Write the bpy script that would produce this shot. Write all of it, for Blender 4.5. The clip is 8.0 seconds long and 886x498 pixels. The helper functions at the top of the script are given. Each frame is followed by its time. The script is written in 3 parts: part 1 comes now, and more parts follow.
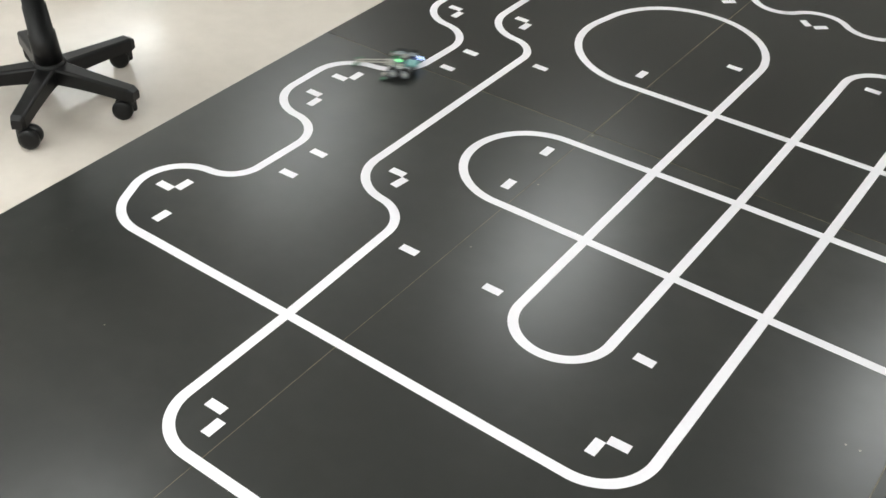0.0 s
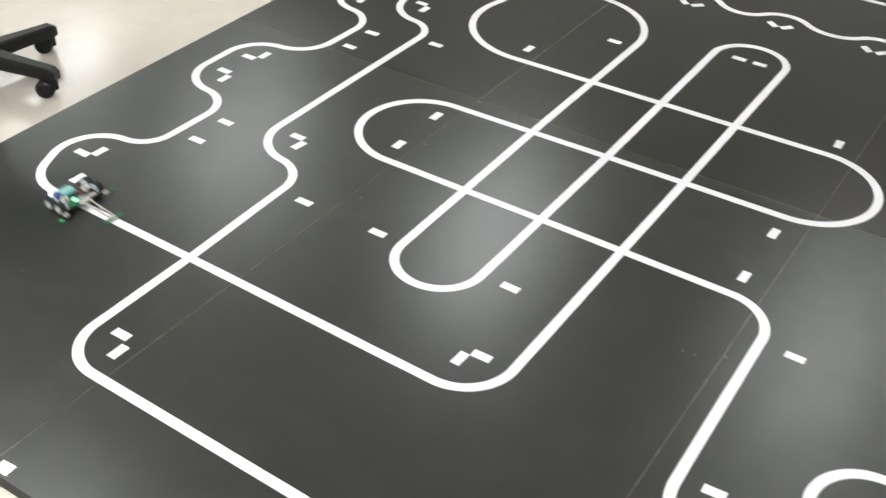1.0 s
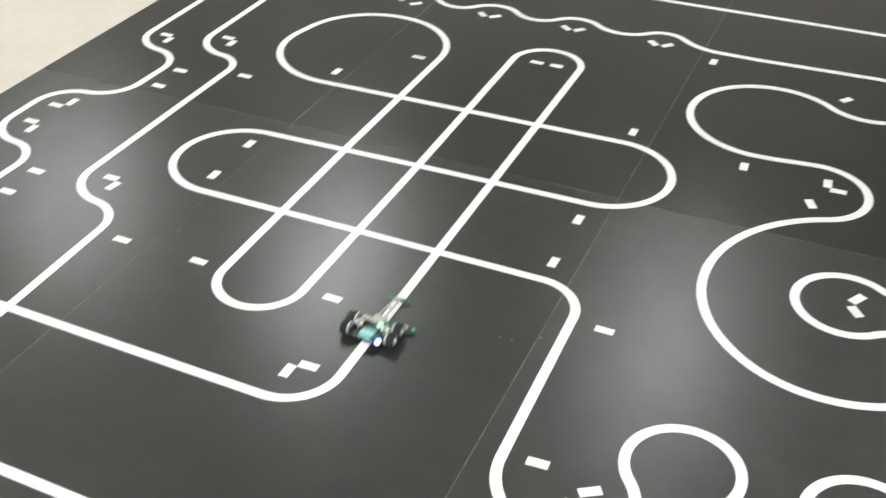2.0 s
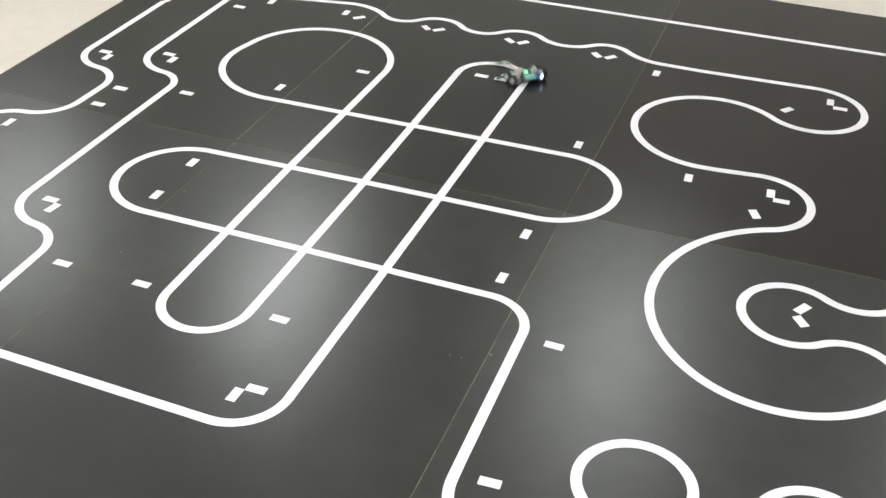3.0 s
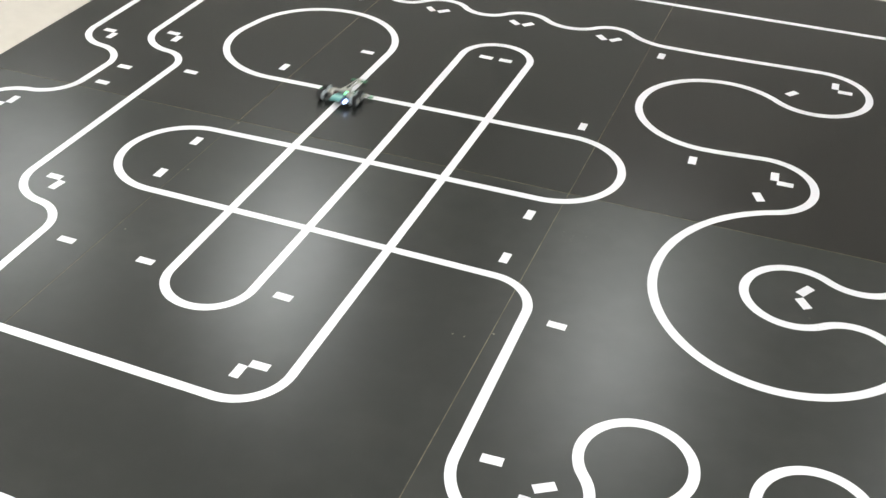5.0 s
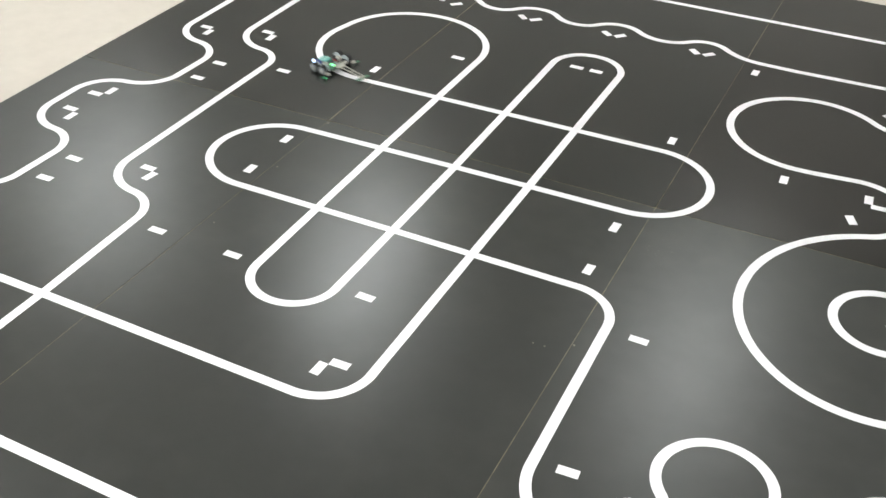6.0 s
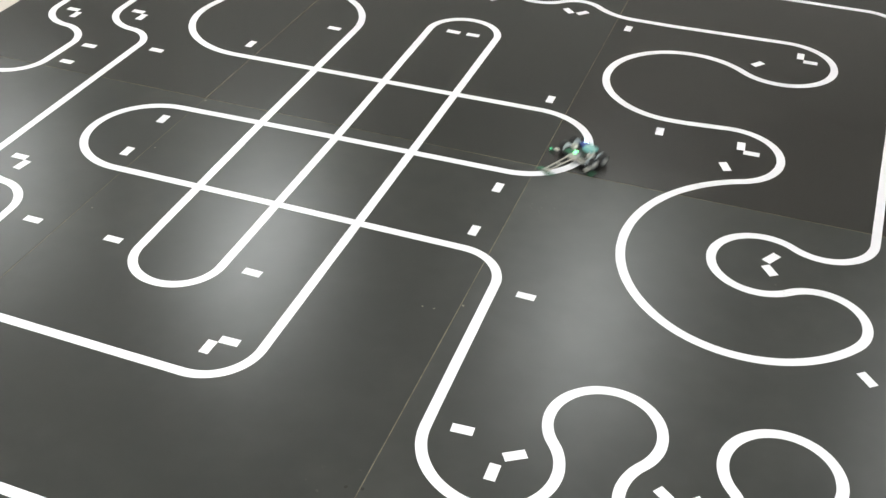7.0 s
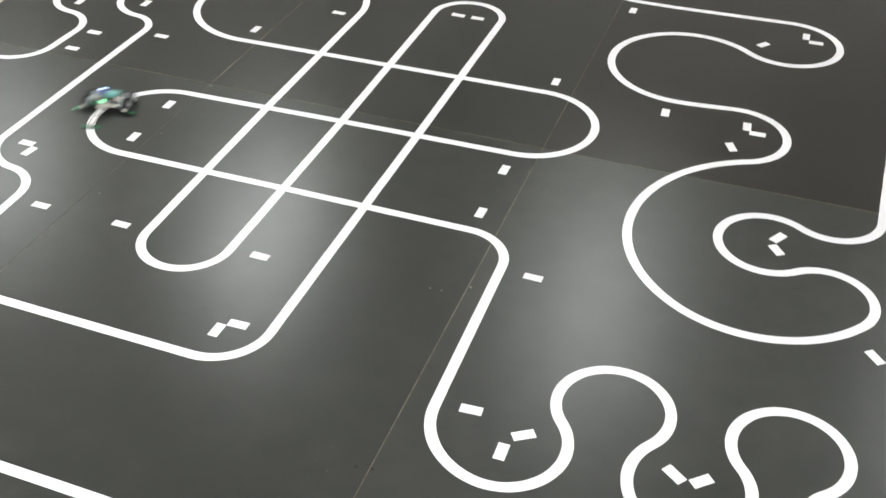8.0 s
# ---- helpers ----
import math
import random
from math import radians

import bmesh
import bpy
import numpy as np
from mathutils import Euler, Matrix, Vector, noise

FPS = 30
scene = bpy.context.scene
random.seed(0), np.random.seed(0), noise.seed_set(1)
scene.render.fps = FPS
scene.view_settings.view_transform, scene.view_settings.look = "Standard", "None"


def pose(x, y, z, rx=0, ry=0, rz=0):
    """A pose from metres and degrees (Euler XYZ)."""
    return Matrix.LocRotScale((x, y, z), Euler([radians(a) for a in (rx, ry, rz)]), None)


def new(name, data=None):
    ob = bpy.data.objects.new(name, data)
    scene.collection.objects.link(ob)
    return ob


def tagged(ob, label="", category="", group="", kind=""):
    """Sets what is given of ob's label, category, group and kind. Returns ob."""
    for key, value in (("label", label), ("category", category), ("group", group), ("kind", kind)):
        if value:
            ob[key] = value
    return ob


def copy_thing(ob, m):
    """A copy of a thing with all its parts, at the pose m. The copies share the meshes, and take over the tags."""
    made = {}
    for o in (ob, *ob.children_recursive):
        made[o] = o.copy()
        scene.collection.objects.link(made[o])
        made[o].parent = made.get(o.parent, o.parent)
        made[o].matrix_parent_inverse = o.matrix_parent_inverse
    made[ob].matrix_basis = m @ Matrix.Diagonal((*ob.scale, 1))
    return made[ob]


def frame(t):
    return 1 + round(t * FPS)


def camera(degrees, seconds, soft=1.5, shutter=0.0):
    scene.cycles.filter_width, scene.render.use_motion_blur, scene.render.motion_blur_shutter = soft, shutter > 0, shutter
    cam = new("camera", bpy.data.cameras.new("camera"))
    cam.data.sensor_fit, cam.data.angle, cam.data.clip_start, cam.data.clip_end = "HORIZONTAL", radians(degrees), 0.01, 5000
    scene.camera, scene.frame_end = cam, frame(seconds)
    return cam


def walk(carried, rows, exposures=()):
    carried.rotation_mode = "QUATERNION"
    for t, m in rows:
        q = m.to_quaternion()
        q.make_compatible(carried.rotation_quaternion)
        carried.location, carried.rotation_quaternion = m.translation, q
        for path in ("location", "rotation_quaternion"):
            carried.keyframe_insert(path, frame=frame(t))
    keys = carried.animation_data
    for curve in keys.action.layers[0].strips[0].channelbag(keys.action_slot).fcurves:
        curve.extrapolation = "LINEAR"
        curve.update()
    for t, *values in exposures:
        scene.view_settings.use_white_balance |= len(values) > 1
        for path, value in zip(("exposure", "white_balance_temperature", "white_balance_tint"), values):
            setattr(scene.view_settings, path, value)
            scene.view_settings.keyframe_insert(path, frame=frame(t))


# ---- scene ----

# A line-tracing robot on a black course board with white tape, filmed from standing height.
# x runs along the rows of the course, y along its columns, z = 0 is the top of the board.

# ---------------------------------------------------------------- camera
cam = camera(43.79, 8.0, soft=1.45, shutter=0.4)
PATH = [
    (0.0, 0.6194, -2.1790, 1.4767, 33.72, -37.49, 2.88),
    (0.2, 0.6569, -2.2093, 1.4806, 33.47, -36.70, 2.62),
    (0.3, 0.6811, -2.2300, 1.4914, 32.73, -36.24, 2.88),
    (0.4, 0.7070, -2.2557, 1.4794, 32.23, -35.60, 2.77),
    (0.5, 0.7615, -2.2650, 1.4922, 32.60, -35.85, 2.73),
    (0.6, 0.7872, -2.2765, 1.4846, 32.60, -36.15, 2.86),
    (0.7, 0.8191, -2.3003, 1.4887, 32.35, -36.30, 2.83),
    (0.8, 0.8519, -2.3092, 1.4803, 32.29, -36.51, 2.76),
    (0.9, 0.8975, -2.3164, 1.4948, 31.60, -36.56, 2.93),
    (1.0, 0.9423, -2.3239, 1.5030, 31.69, -36.43, 2.45),
    (1.2, 0.9910, -2.3461, 1.5085, 30.11, -36.38, 2.09),
    (1.3, 1.0131, -2.3585, 1.4988, 28.88, -36.03, 2.47),
    (1.4, 1.0316, -2.3722, 1.5019, 28.20, -35.95, 2.43),
    (1.5, 1.0500, -2.3783, 1.5028, 27.14, -36.16, 2.42),
    (1.7, 1.0657, -2.3857, 1.5047, 25.46, -35.63, 1.80),
    (1.8, 1.0800, -2.3786, 1.5109, 24.99, -35.23, 1.44),
    (2.0, 1.0763, -2.3629, 1.5073, 22.93, -34.45, 0.94),
    (2.2, 1.0658, -2.3581, 1.5112, 21.62, -33.83, 0.97),
    (3.3, 1.0717, -2.3360, 1.5165, 19.54, -33.97, 1.81),
    (3.5, 1.0739, -2.3401, 1.5081, 19.82, -33.86, 1.82),
    (3.7, 1.0551, -2.3500, 1.5110, 19.91, -34.13, 2.12),
    (3.8, 1.0545, -2.3532, 1.5100, 19.89, -34.17, 2.26),
    (4.0, 1.0633, -2.3475, 1.5040, 20.09, -34.27, 1.91),
    (4.2, 1.0611, -2.3497, 1.5033, 19.61, -35.09, 2.13),
    (5.3, 1.0696, -2.3522, 1.5046, 20.09, -34.33, 2.04),
    (5.5, 1.0587, -2.3551, 1.5035, 21.72, -34.05, 2.02),
    (5.7, 1.0473, -2.3574, 1.5017, 23.10, -34.09, 2.36),
    (5.8, 1.0415, -2.3578, 1.5051, 23.69, -34.25, 2.43),
    (6.0, 1.0473, -2.3600, 1.5015, 24.45, -34.46, 2.25),
    (6.2, 1.0606, -2.3555, 1.5018, 23.53, -35.14, 2.35),
    (6.4, 1.0625, -2.3545, 1.5004, 21.46, -35.67, 2.46),
    (6.5, 1.0781, -2.3506, 1.4999, 20.80, -35.65, 2.05),
    (6.7, 1.0732, -2.3602, 1.5056, 18.69, -35.66, 2.45),
    (6.8, 1.0779, -2.3568, 1.5034, 18.39, -35.68, 2.22),
    (7.0, 1.0872, -2.3596, 1.4931, 18.16, -35.63, 2.09),
    (7.2, 1.0832, -2.3674, 1.4966, 18.03, -35.85, 2.15),
    (7.3, 1.0776, -2.3731, 1.4971, 18.17, -35.70, 2.24),
    (7.5, 1.0827, -2.3691, 1.4917, 18.70, -35.53, 1.90),
    (7.7, 1.0772, -2.3780, 1.4949, 18.64, -35.61, 1.93),
    (7.8, 1.0756, -2.3780, 1.4941, 18.54, -35.76, 1.87),
    (8.0, 1.0872, -2.3715, 1.4857, 18.47, -36.28, 1.44),
]
walk(cam, [(t, pose(x, y, z, 90 + pitch, 0, yaw) @ pose(0, 0, 0, 0, 0, roll)) for t, x, y, z, yaw, pitch, roll in PATH],
     exposures=[(0.0, -0.35), (1.0, -0.09), (2.0, 0.06), (3.5, 0.04), (5.5, 0.06), (8.0, 0.09)])

# ---------------------------------------------------------------- light
FLOOR_Z = -0.030
CEILING_Z = 2.62
LAMP_GLOW = 22.0
world = bpy.data.worlds.new("room_air")
scene.world = world
world.use_nodes = True
world.node_tree.nodes["Background"].inputs[0].default_value = (0.9, 0.95, 1.0, 1)
world.node_tree.nodes["Background"].inputs[1].default_value = 0.02


# ---------------------------------------------------------------- materials
def material(name, colour, rough=0.5, metal=0.0, vary=0.0, scale=8.0, bump=0.0, bump_scale=200.0, rough_vary=0.0, piece_vary=0.0, specular=0.5, emit=0.0):
    m = bpy.data.materials.new(name)
    m.use_nodes = True
    nt = m.node_tree
    b = nt.nodes["Principled BSDF"]
    b.inputs["Base Color"].default_value = (*colour, 1)
    b.inputs["Roughness"].default_value = rough
    b.inputs["Metallic"].default_value = metal
    b.inputs["Specular IOR Level"].default_value = specular
    if emit:
        b.inputs["Emission Color"].default_value = (*colour, 1)
        b.inputs["Emission Strength"].default_value = emit
    co = nt.nodes.new("ShaderNodeTexCoord")

    def noise_at(sc, detail):
        n = nt.nodes.new("ShaderNodeTexNoise")
        n.inputs["Scale"].default_value = sc
        n.inputs["Detail"].default_value = detail
        nt.links.new(co.outputs["Object"], n.inputs["Vector"])
        return n

    if vary or piece_vary:
        n1, n2 = noise_at(scale, 4), noise_at(scale * 9, 3)
        add = nt.nodes.new("ShaderNodeMath")
        add.operation = "ADD"
        nt.links.new(n1.outputs["Fac"], add.inputs[0])
        nt.links.new(n2.outputs["Fac"], add.inputs[1])
        rng = nt.nodes.new("ShaderNodeMapRange")
        rng.inputs["From Min"].default_value, rng.inputs["From Max"].default_value = 0.6, 1.4
        rng.inputs["To Min"].default_value, rng.inputs["To Max"].default_value = 1 - vary, 1 + vary
        nt.links.new(add.outputs[0], rng.inputs["Value"])
        value = rng.outputs[0]
        if piece_vary:
            info = nt.nodes.new("ShaderNodeObjectInfo")
            r2 = nt.nodes.new("ShaderNodeMapRange")
            r2.inputs["To Min"].default_value, r2.inputs["To Max"].default_value = 1 - piece_vary, 1 + piece_vary
            nt.links.new(info.outputs["Random"], r2.inputs["Value"])
            mul = nt.nodes.new("ShaderNodeMath")
            mul.operation = "MULTIPLY"
            nt.links.new(value, mul.inputs[0])
            nt.links.new(r2.outputs[0], mul.inputs[1])
            value = mul.outputs[0]
        mix = nt.nodes.new("ShaderNodeVectorMath")
        mix.operation = "SCALE"
        mix.inputs[0].default_value = colour
        nt.links.new(value, mix.inputs["Scale"])
        nt.links.new(mix.outputs[0], b.inputs["Base Color"])
    if rough_vary:
        n3 = noise_at(scale * 1.6, 4)
        r3 = nt.nodes.new("ShaderNodeMapRange")
        r3.inputs["From Min"].default_value, r3.inputs["From Max"].default_value = 0.3, 0.7
        r3.inputs["To Min"].default_value, r3.inputs["To Max"].default_value = rough - rough_vary, rough + rough_vary
        nt.links.new(n3.outputs["Fac"], r3.inputs["Value"])
        nt.links.new(r3.outputs[0], b.inputs["Roughness"])
    if bump:
        n4 = noise_at(bump_scale, 3)
        bp = nt.nodes.new("ShaderNodeBump")
        bp.inputs["Strength"].default_value = bump
        bp.inputs["Distance"].default_value = 0.001
        nt.links.new(n4.outputs["Fac"], bp.inputs["Height"])
        nt.links.new(bp.outputs[0], b.inputs["Normal"])
    return m


BOARD = material("black_laminate", (0.0180, 0.0195, 0.0179), 0.285, vary=0.12, scale=3.0, piece_vary=0.06, specular=0.62)
BOARD_MATT = material("black_laminate_duller", (0.0188, 0.0202, 0.0181), 0.335, vary=0.12, scale=3.0, specular=0.64)


def scuffed(m, colour, amount, scale, low, high):
    """Thin scattered marks over a material: small specks and short scratches."""
    nt = m.node_tree
    b = nt.nodes["Principled BSDF"]
    co = nt.nodes.new("ShaderNodeTexCoord")
    n = nt.nodes.new("ShaderNodeTexNoise")
    n.inputs["Scale"].default_value, n.inputs["Detail"].default_value = scale, 2
    big = nt.nodes.new("ShaderNodeTexNoise")
    big.inputs["Scale"].default_value, big.inputs["Detail"].default_value = 2.3, 3
    for q in (n, big):
        nt.links.new(co.outputs["Object"], q.inputs["Vector"])
    add = nt.nodes.new("ShaderNodeMath")
    add.operation = "MULTIPLY"
    nt.links.new(n.outputs["Fac"], add.inputs[0])
    nt.links.new(big.outputs["Fac"], add.inputs[1])
    rng = nt.nodes.new("ShaderNodeMapRange")
    rng.inputs["From Min"].default_value, rng.inputs["From Max"].default_value = low, high
    rng.inputs["To Max"].default_value = amount
    nt.links.new(add.outputs[0], rng.inputs["Value"])
    mix = nt.nodes.new("ShaderNodeMix")
    mix.data_type = "RGBA"
    nt.links.new(rng.outputs[0], mix.inputs["Factor"])
    nt.links.new(b.inputs["Base Color"].links[0].from_socket, mix.inputs["A"])
    mix.inputs["B"].default_value = (*colour, 1)
    nt.links.new(mix.outputs["Result"], b.inputs["Base Color"])


BOARD_FAR = material("black_laminate_glossier", (0.0178, 0.0186, 0.0172), 0.26, vary=0.10, scale=3.0, piece_vary=0.08, specular=0.56)
for laminate in (BOARD, BOARD_MATT):
    scuffed(laminate, (0.13, 0.125, 0.11), 0.30, 75, 0.47, 0.53)
BOARD_BROWNISH = material("brownish_black_laminate", (0.0192, 0.0176, 0.0162), 0.26, vary=0.10, scale=3.0, specular=0.52)
for laminate in (BOARD, BOARD_MATT, BOARD_FAR, BOARD_BROWNISH):
    scuffed(laminate, (0.11, 0.11, 0.10), 0.10, 11, 0.20, 0.42)
BOARD_EDGE = material("board_edge", (0.02, 0.018, 0.016), 0.6, vary=0.2, scale=12)
CHIPPED = material("chipped_laminate", (0.24, 0.225, 0.18), 0.8, vary=0.3, scale=300)
JOINT = material("raw_fibreboard_joint", (0.20, 0.172, 0.115), 0.8, vary=0.75, scale=4)
TAPE = material("white_vinyl_tape", (0.868, 0.850, 0.893), 0.42, vary=0.02, scale=14, bump=0.02, bump_scale=120)
scuffed(TAPE, (0.40, 0.39, 0.38), 0.5, 150, 0.44, 0.50)
FLOOR = material("beige_vinyl_floor", (0.66, 0.603, 0.54), 0.17, vary=0.05, scale=2.2, rough_vary=0.04, bump=0.02, bump_scale=60, specular=0.34)
WALL = material("off_white_wall_paint", (0.60, 0.60, 0.585), 0.7, vary=0.02, scale=3)
CEILING = material("white_ceiling_tile", (0.55, 0.55, 0.54), 0.9, vary=0.03, scale=5, bump=0.2, bump_scale=90)
LAMP_FRAME = material("white_lamp_steel", (0.75, 0.75, 0.75), 0.4)
LAMP_LIGHT = material("lamp_diffuser", (0.965, 1.0, 0.985), 0.5, emit=LAMP_GLOW)
BLACK_PLASTIC = material("black_nylon", (0.005, 0.005, 0.0052), 0.38, vary=0.15, scale=30, bump=0.08, bump_scale=500, specular=0.32)
BLACK_STEEL = material("black_painted_steel", (0.010, 0.010, 0.011), 0.35, vary=0.1, scale=20)
FABRIC = material("black_chair_fabric", (0.016, 0.016, 0.018), 0.9, vary=0.2, scale=60, bump=0.4, bump_scale=900)
RUBBER = material("black_rubber", (0.012, 0.012, 0.012), 0.75, vary=0.2, scale=120)
GEAR = material("pale_nylon_gear", (0.42, 0.47, 0.50), 0.45, vary=0.06, scale=150)
RIM = material("grey_nylon_rim", (0.29, 0.305, 0.32), 0.4, vary=0.08, scale=150)
ALU = material("brushed_aluminium", (0.62, 0.61, 0.58), 0.35, metal=0.75, vary=0.06, scale=200)
CARBON = material("carbon_plate", (0.02, 0.021, 0.022), 0.35, vary=0.2, scale=400)
PCB = material("green_circuit_board", (0.012, 0.125, 0.055), 0.4, vary=0.2, scale=180)
DARK_PCB = material("dark_circuit_board", (0.012, 0.060, 0.038), 0.4, vary=0.25, scale=160)
BATTERY = material("teal_battery_wrap", (0.13, 0.38, 0.37), 0.35, vary=0.08, scale=80)
BATTERY_BAND = material("pale_mint_film", (0.34, 0.55, 0.50), 0.3, vary=0.08, scale=80)
BLUE = material("blue_glow_tint", (0.035, 0.07, 0.27), 0.35, vary=0.1, scale=80)
CHIP = material("black_chip", (0.02, 0.02, 0.02), 0.3)
BEIGE = material("grey_printed_plastic", (0.40, 0.385, 0.345), 0.5, vary=0.06, scale=90)
RED = material("red_wire", (0.28, 0.03, 0.02), 0.5)
LED_GREEN = material("green_indicator", (0.25, 1.0, 0.42), 0.3, emit=1.6)
LED_SIDE = material("faint_green_indicator", (0.10, 0.75, 0.30), 0.3, emit=0.45)
LED_BLUE = material("blue_white_indicator", (0.55, 0.72, 1.0), 0.3, emit=4.0)
WOOD = material("brown_stand_in_wood", (0.22, 0.12, 0.07), 0.5, vary=0.2, scale=14)


# ---------------------------------------------------------------- mesh helpers
def part(name, bm, mat, parent=None, label=""):
    me = bpy.data.meshes.new(name)
    bmesh.ops.recalc_face_normals(bm, faces=bm.faces)
    bm.to_mesh(me)
    bm.free()
    me.materials.append(mat)
    ob = new(name, me)
    if parent is not None:
        ob.parent = parent
    if label:
        ob["label"] = label
    return ob


def smooth(ob):
    for p in ob.data.polygons:
        p.use_smooth = True
    return ob


def box(bm, lo, hi, bevel=0.0, m=None, seg=2):
    size = [hi[i] - lo[i] for i in range(3)]
    mid = [(hi[i] + lo[i]) / 2 for i in range(3)]
    mat = Matrix.Translation(mid) @ Matrix.Diagonal((*size, 1))
    made = bmesh.ops.create_cube(bm, size=1, matrix=(m @ mat) if m is not None else mat)["verts"]
    if bevel:
        edges = {e for v in made for e in v.link_edges}
        bmesh.ops.bevel(bm, geom=list(edges), offset=bevel, segments=seg, affect="EDGES", profile=0.5)
    return bm


def tube(bm, a, b, r1, r2=None, seg=16, bevel=0.0):
    a, b = Vector(a), Vector(b)
    d = b - a
    m = Matrix.Translation((a + b) / 2) @ d.to_track_quat("Z", "Y").to_matrix().to_4x4()
    made = bmesh.ops.create_cone(bm, cap_ends=True, segments=seg, radius1=r1, radius2=r1 if r2 is None else r2, depth=d.length, matrix=m)["verts"]
    if bevel:
        caps = [f for f in {f for v in made for f in v.link_faces} if len(f.verts) > 4]
        edges = {e for f in caps for e in f.edges}
        bmesh.ops.bevel(bm, geom=list(edges), offset=bevel, segments=2, affect="EDGES", profile=0.5)
    return bm


def lathe(bm, profile, m=None, seg=28):
    """profile: (radius, height) pairs turned round the z axis."""
    rings = []
    for r, h in profile:
        ring = []
        for k in range(seg):
            a = 2 * math.pi * k / seg
            v = Vector((r * math.cos(a), r * math.sin(a), h))
            ring.append(bm.verts.new(m @ v if m is not None else v))
        rings.append(ring)
    for r0, r1 in zip(rings, rings[1:]):
        for k in range(seg):
            bm.faces.new((r0[k], r0[(k + 1) % seg], r1[(k + 1) % seg], r1[k]))
    bm.faces.new(rings[0][::-1])
    bm.faces.new(rings[-1])
    return bm


# ---------------------------------------------------------------- the room
ROOM = (-7.0, 4.2, -6.0, 5.4)


def build_room():
    x0, x1, y0, y1 = ROOM
    t = 0.12
    tagged(part("floor", box(bmesh.new(), (x0, y0, FLOOR_Z - 0.1), (x1, y1, FLOOR_Z)), FLOOR), "glossy beige vinyl floor under the course board", "floor", kind="structure")
    tagged(part("ceiling", box(bmesh.new(), (x0, y0, CEILING_Z), (x1, y1, CEILING_Z + 0.1)), CEILING), "white tiled ceiling of the room", "ceiling", kind="structure")
    # Unseen walls, added to close the room; their tone brightens what the board reflects.
    for name, lo, hi in (("wall_west", (x0 - t, y0, FLOOR_Z), (x0, y1, CEILING_Z)), ("wall_east", (x1, y0, FLOOR_Z), (x1 + t, y1, CEILING_Z)),
                         ("wall_south", (x0 - t, y0 - t, FLOOR_Z), (x1 + t, y0, CEILING_Z)), ("wall_north", (x0 - t, y1, FLOOR_Z), (x1 + t, y1 + t, CEILING_Z))):
        tagged(part(name, box(bmesh.new(), lo, hi), WALL), "plain off-white wall, unseen, added to close the room and bounce light", "wall", kind="structure")


# Rows from y = -2.0 back are added fill, placed where the board reflects none.
FILL_LAMP_X = (-5.8, -3.75, -1.75, 0.12, 1.98)
# x = 2.45 in the first row is added fill for the east side.
LAMP_ROWS = ((2.58, (-5.8, -3.75, -1.75, 0.36, 2.45)), (0.02, (-5.8,)), (-0.95, (-2.15,)), (-2.0, (-5.8, -3.75, 0.12, 1.98)), (-3.5, FILL_LAMP_X), (-5.0, FILL_LAMP_X))


def ceiling_lamp():
    w, l, z = 0.16, 0.60, CEILING_Z
    lamp = new("ceiling_light")
    bm = bmesh.new()
    for lo, hi in (((-w - 0.03, -l - 0.03, -0.03), (-w, l + 0.03, 0)), ((w, -l - 0.03, -0.03), (w + 0.03, l + 0.03, 0)),
                   ((-w, -l - 0.03, -0.03), (w, -l, 0)), ((-w, l, -0.03), (w, l + 0.03, 0))):
        box(bm, lo, hi)
    part("frame", bm, LAMP_FRAME, lamp)
    part("diffuser", box(bmesh.new(), (-w, -l, -0.02), (w, l, -0.004)), LAMP_LIGHT, lamp, "glowing white diffuser")
    tagged(lamp, "unseen white ceiling light with glowing diffuser, some added as fill", "ceiling light", group="ceiling lights")
    return lamp


def build_lamps():
    first = None
    for y, across in LAMP_ROWS:
        for x in across:
            m = pose(x, y, CEILING_Z - 0.001)
            if first is None:
                first = ceiling_lamp()
                first.matrix_basis = m
            else:
                copy_thing(first, m)


# ---------------------------------------------------------------- the course board
BOARD_X = (-1.322, -0.432, 0.543, 1.560)
BOARD_Y = (-1.614, 0.062, 1.830)


WEST_X = (-1.290, -1.322, -1.345)  # the west edge runs slightly askew: its x at each of BOARD_Y


def slab(bm, corners, z0, z1):
    """An upright prism over a four-cornered plan."""
    low, top = [bm.verts.new((x, y, z0)) for x, y in corners], [bm.verts.new((x, y, z1)) for x, y in corners]
    bm.faces.new(low[::-1])
    bm.faces.new(top)
    for k in range(4):
        bm.faces.new((low[k], low[(k + 1) % 4], top[(k + 1) % 4], top[k]))
    return bm


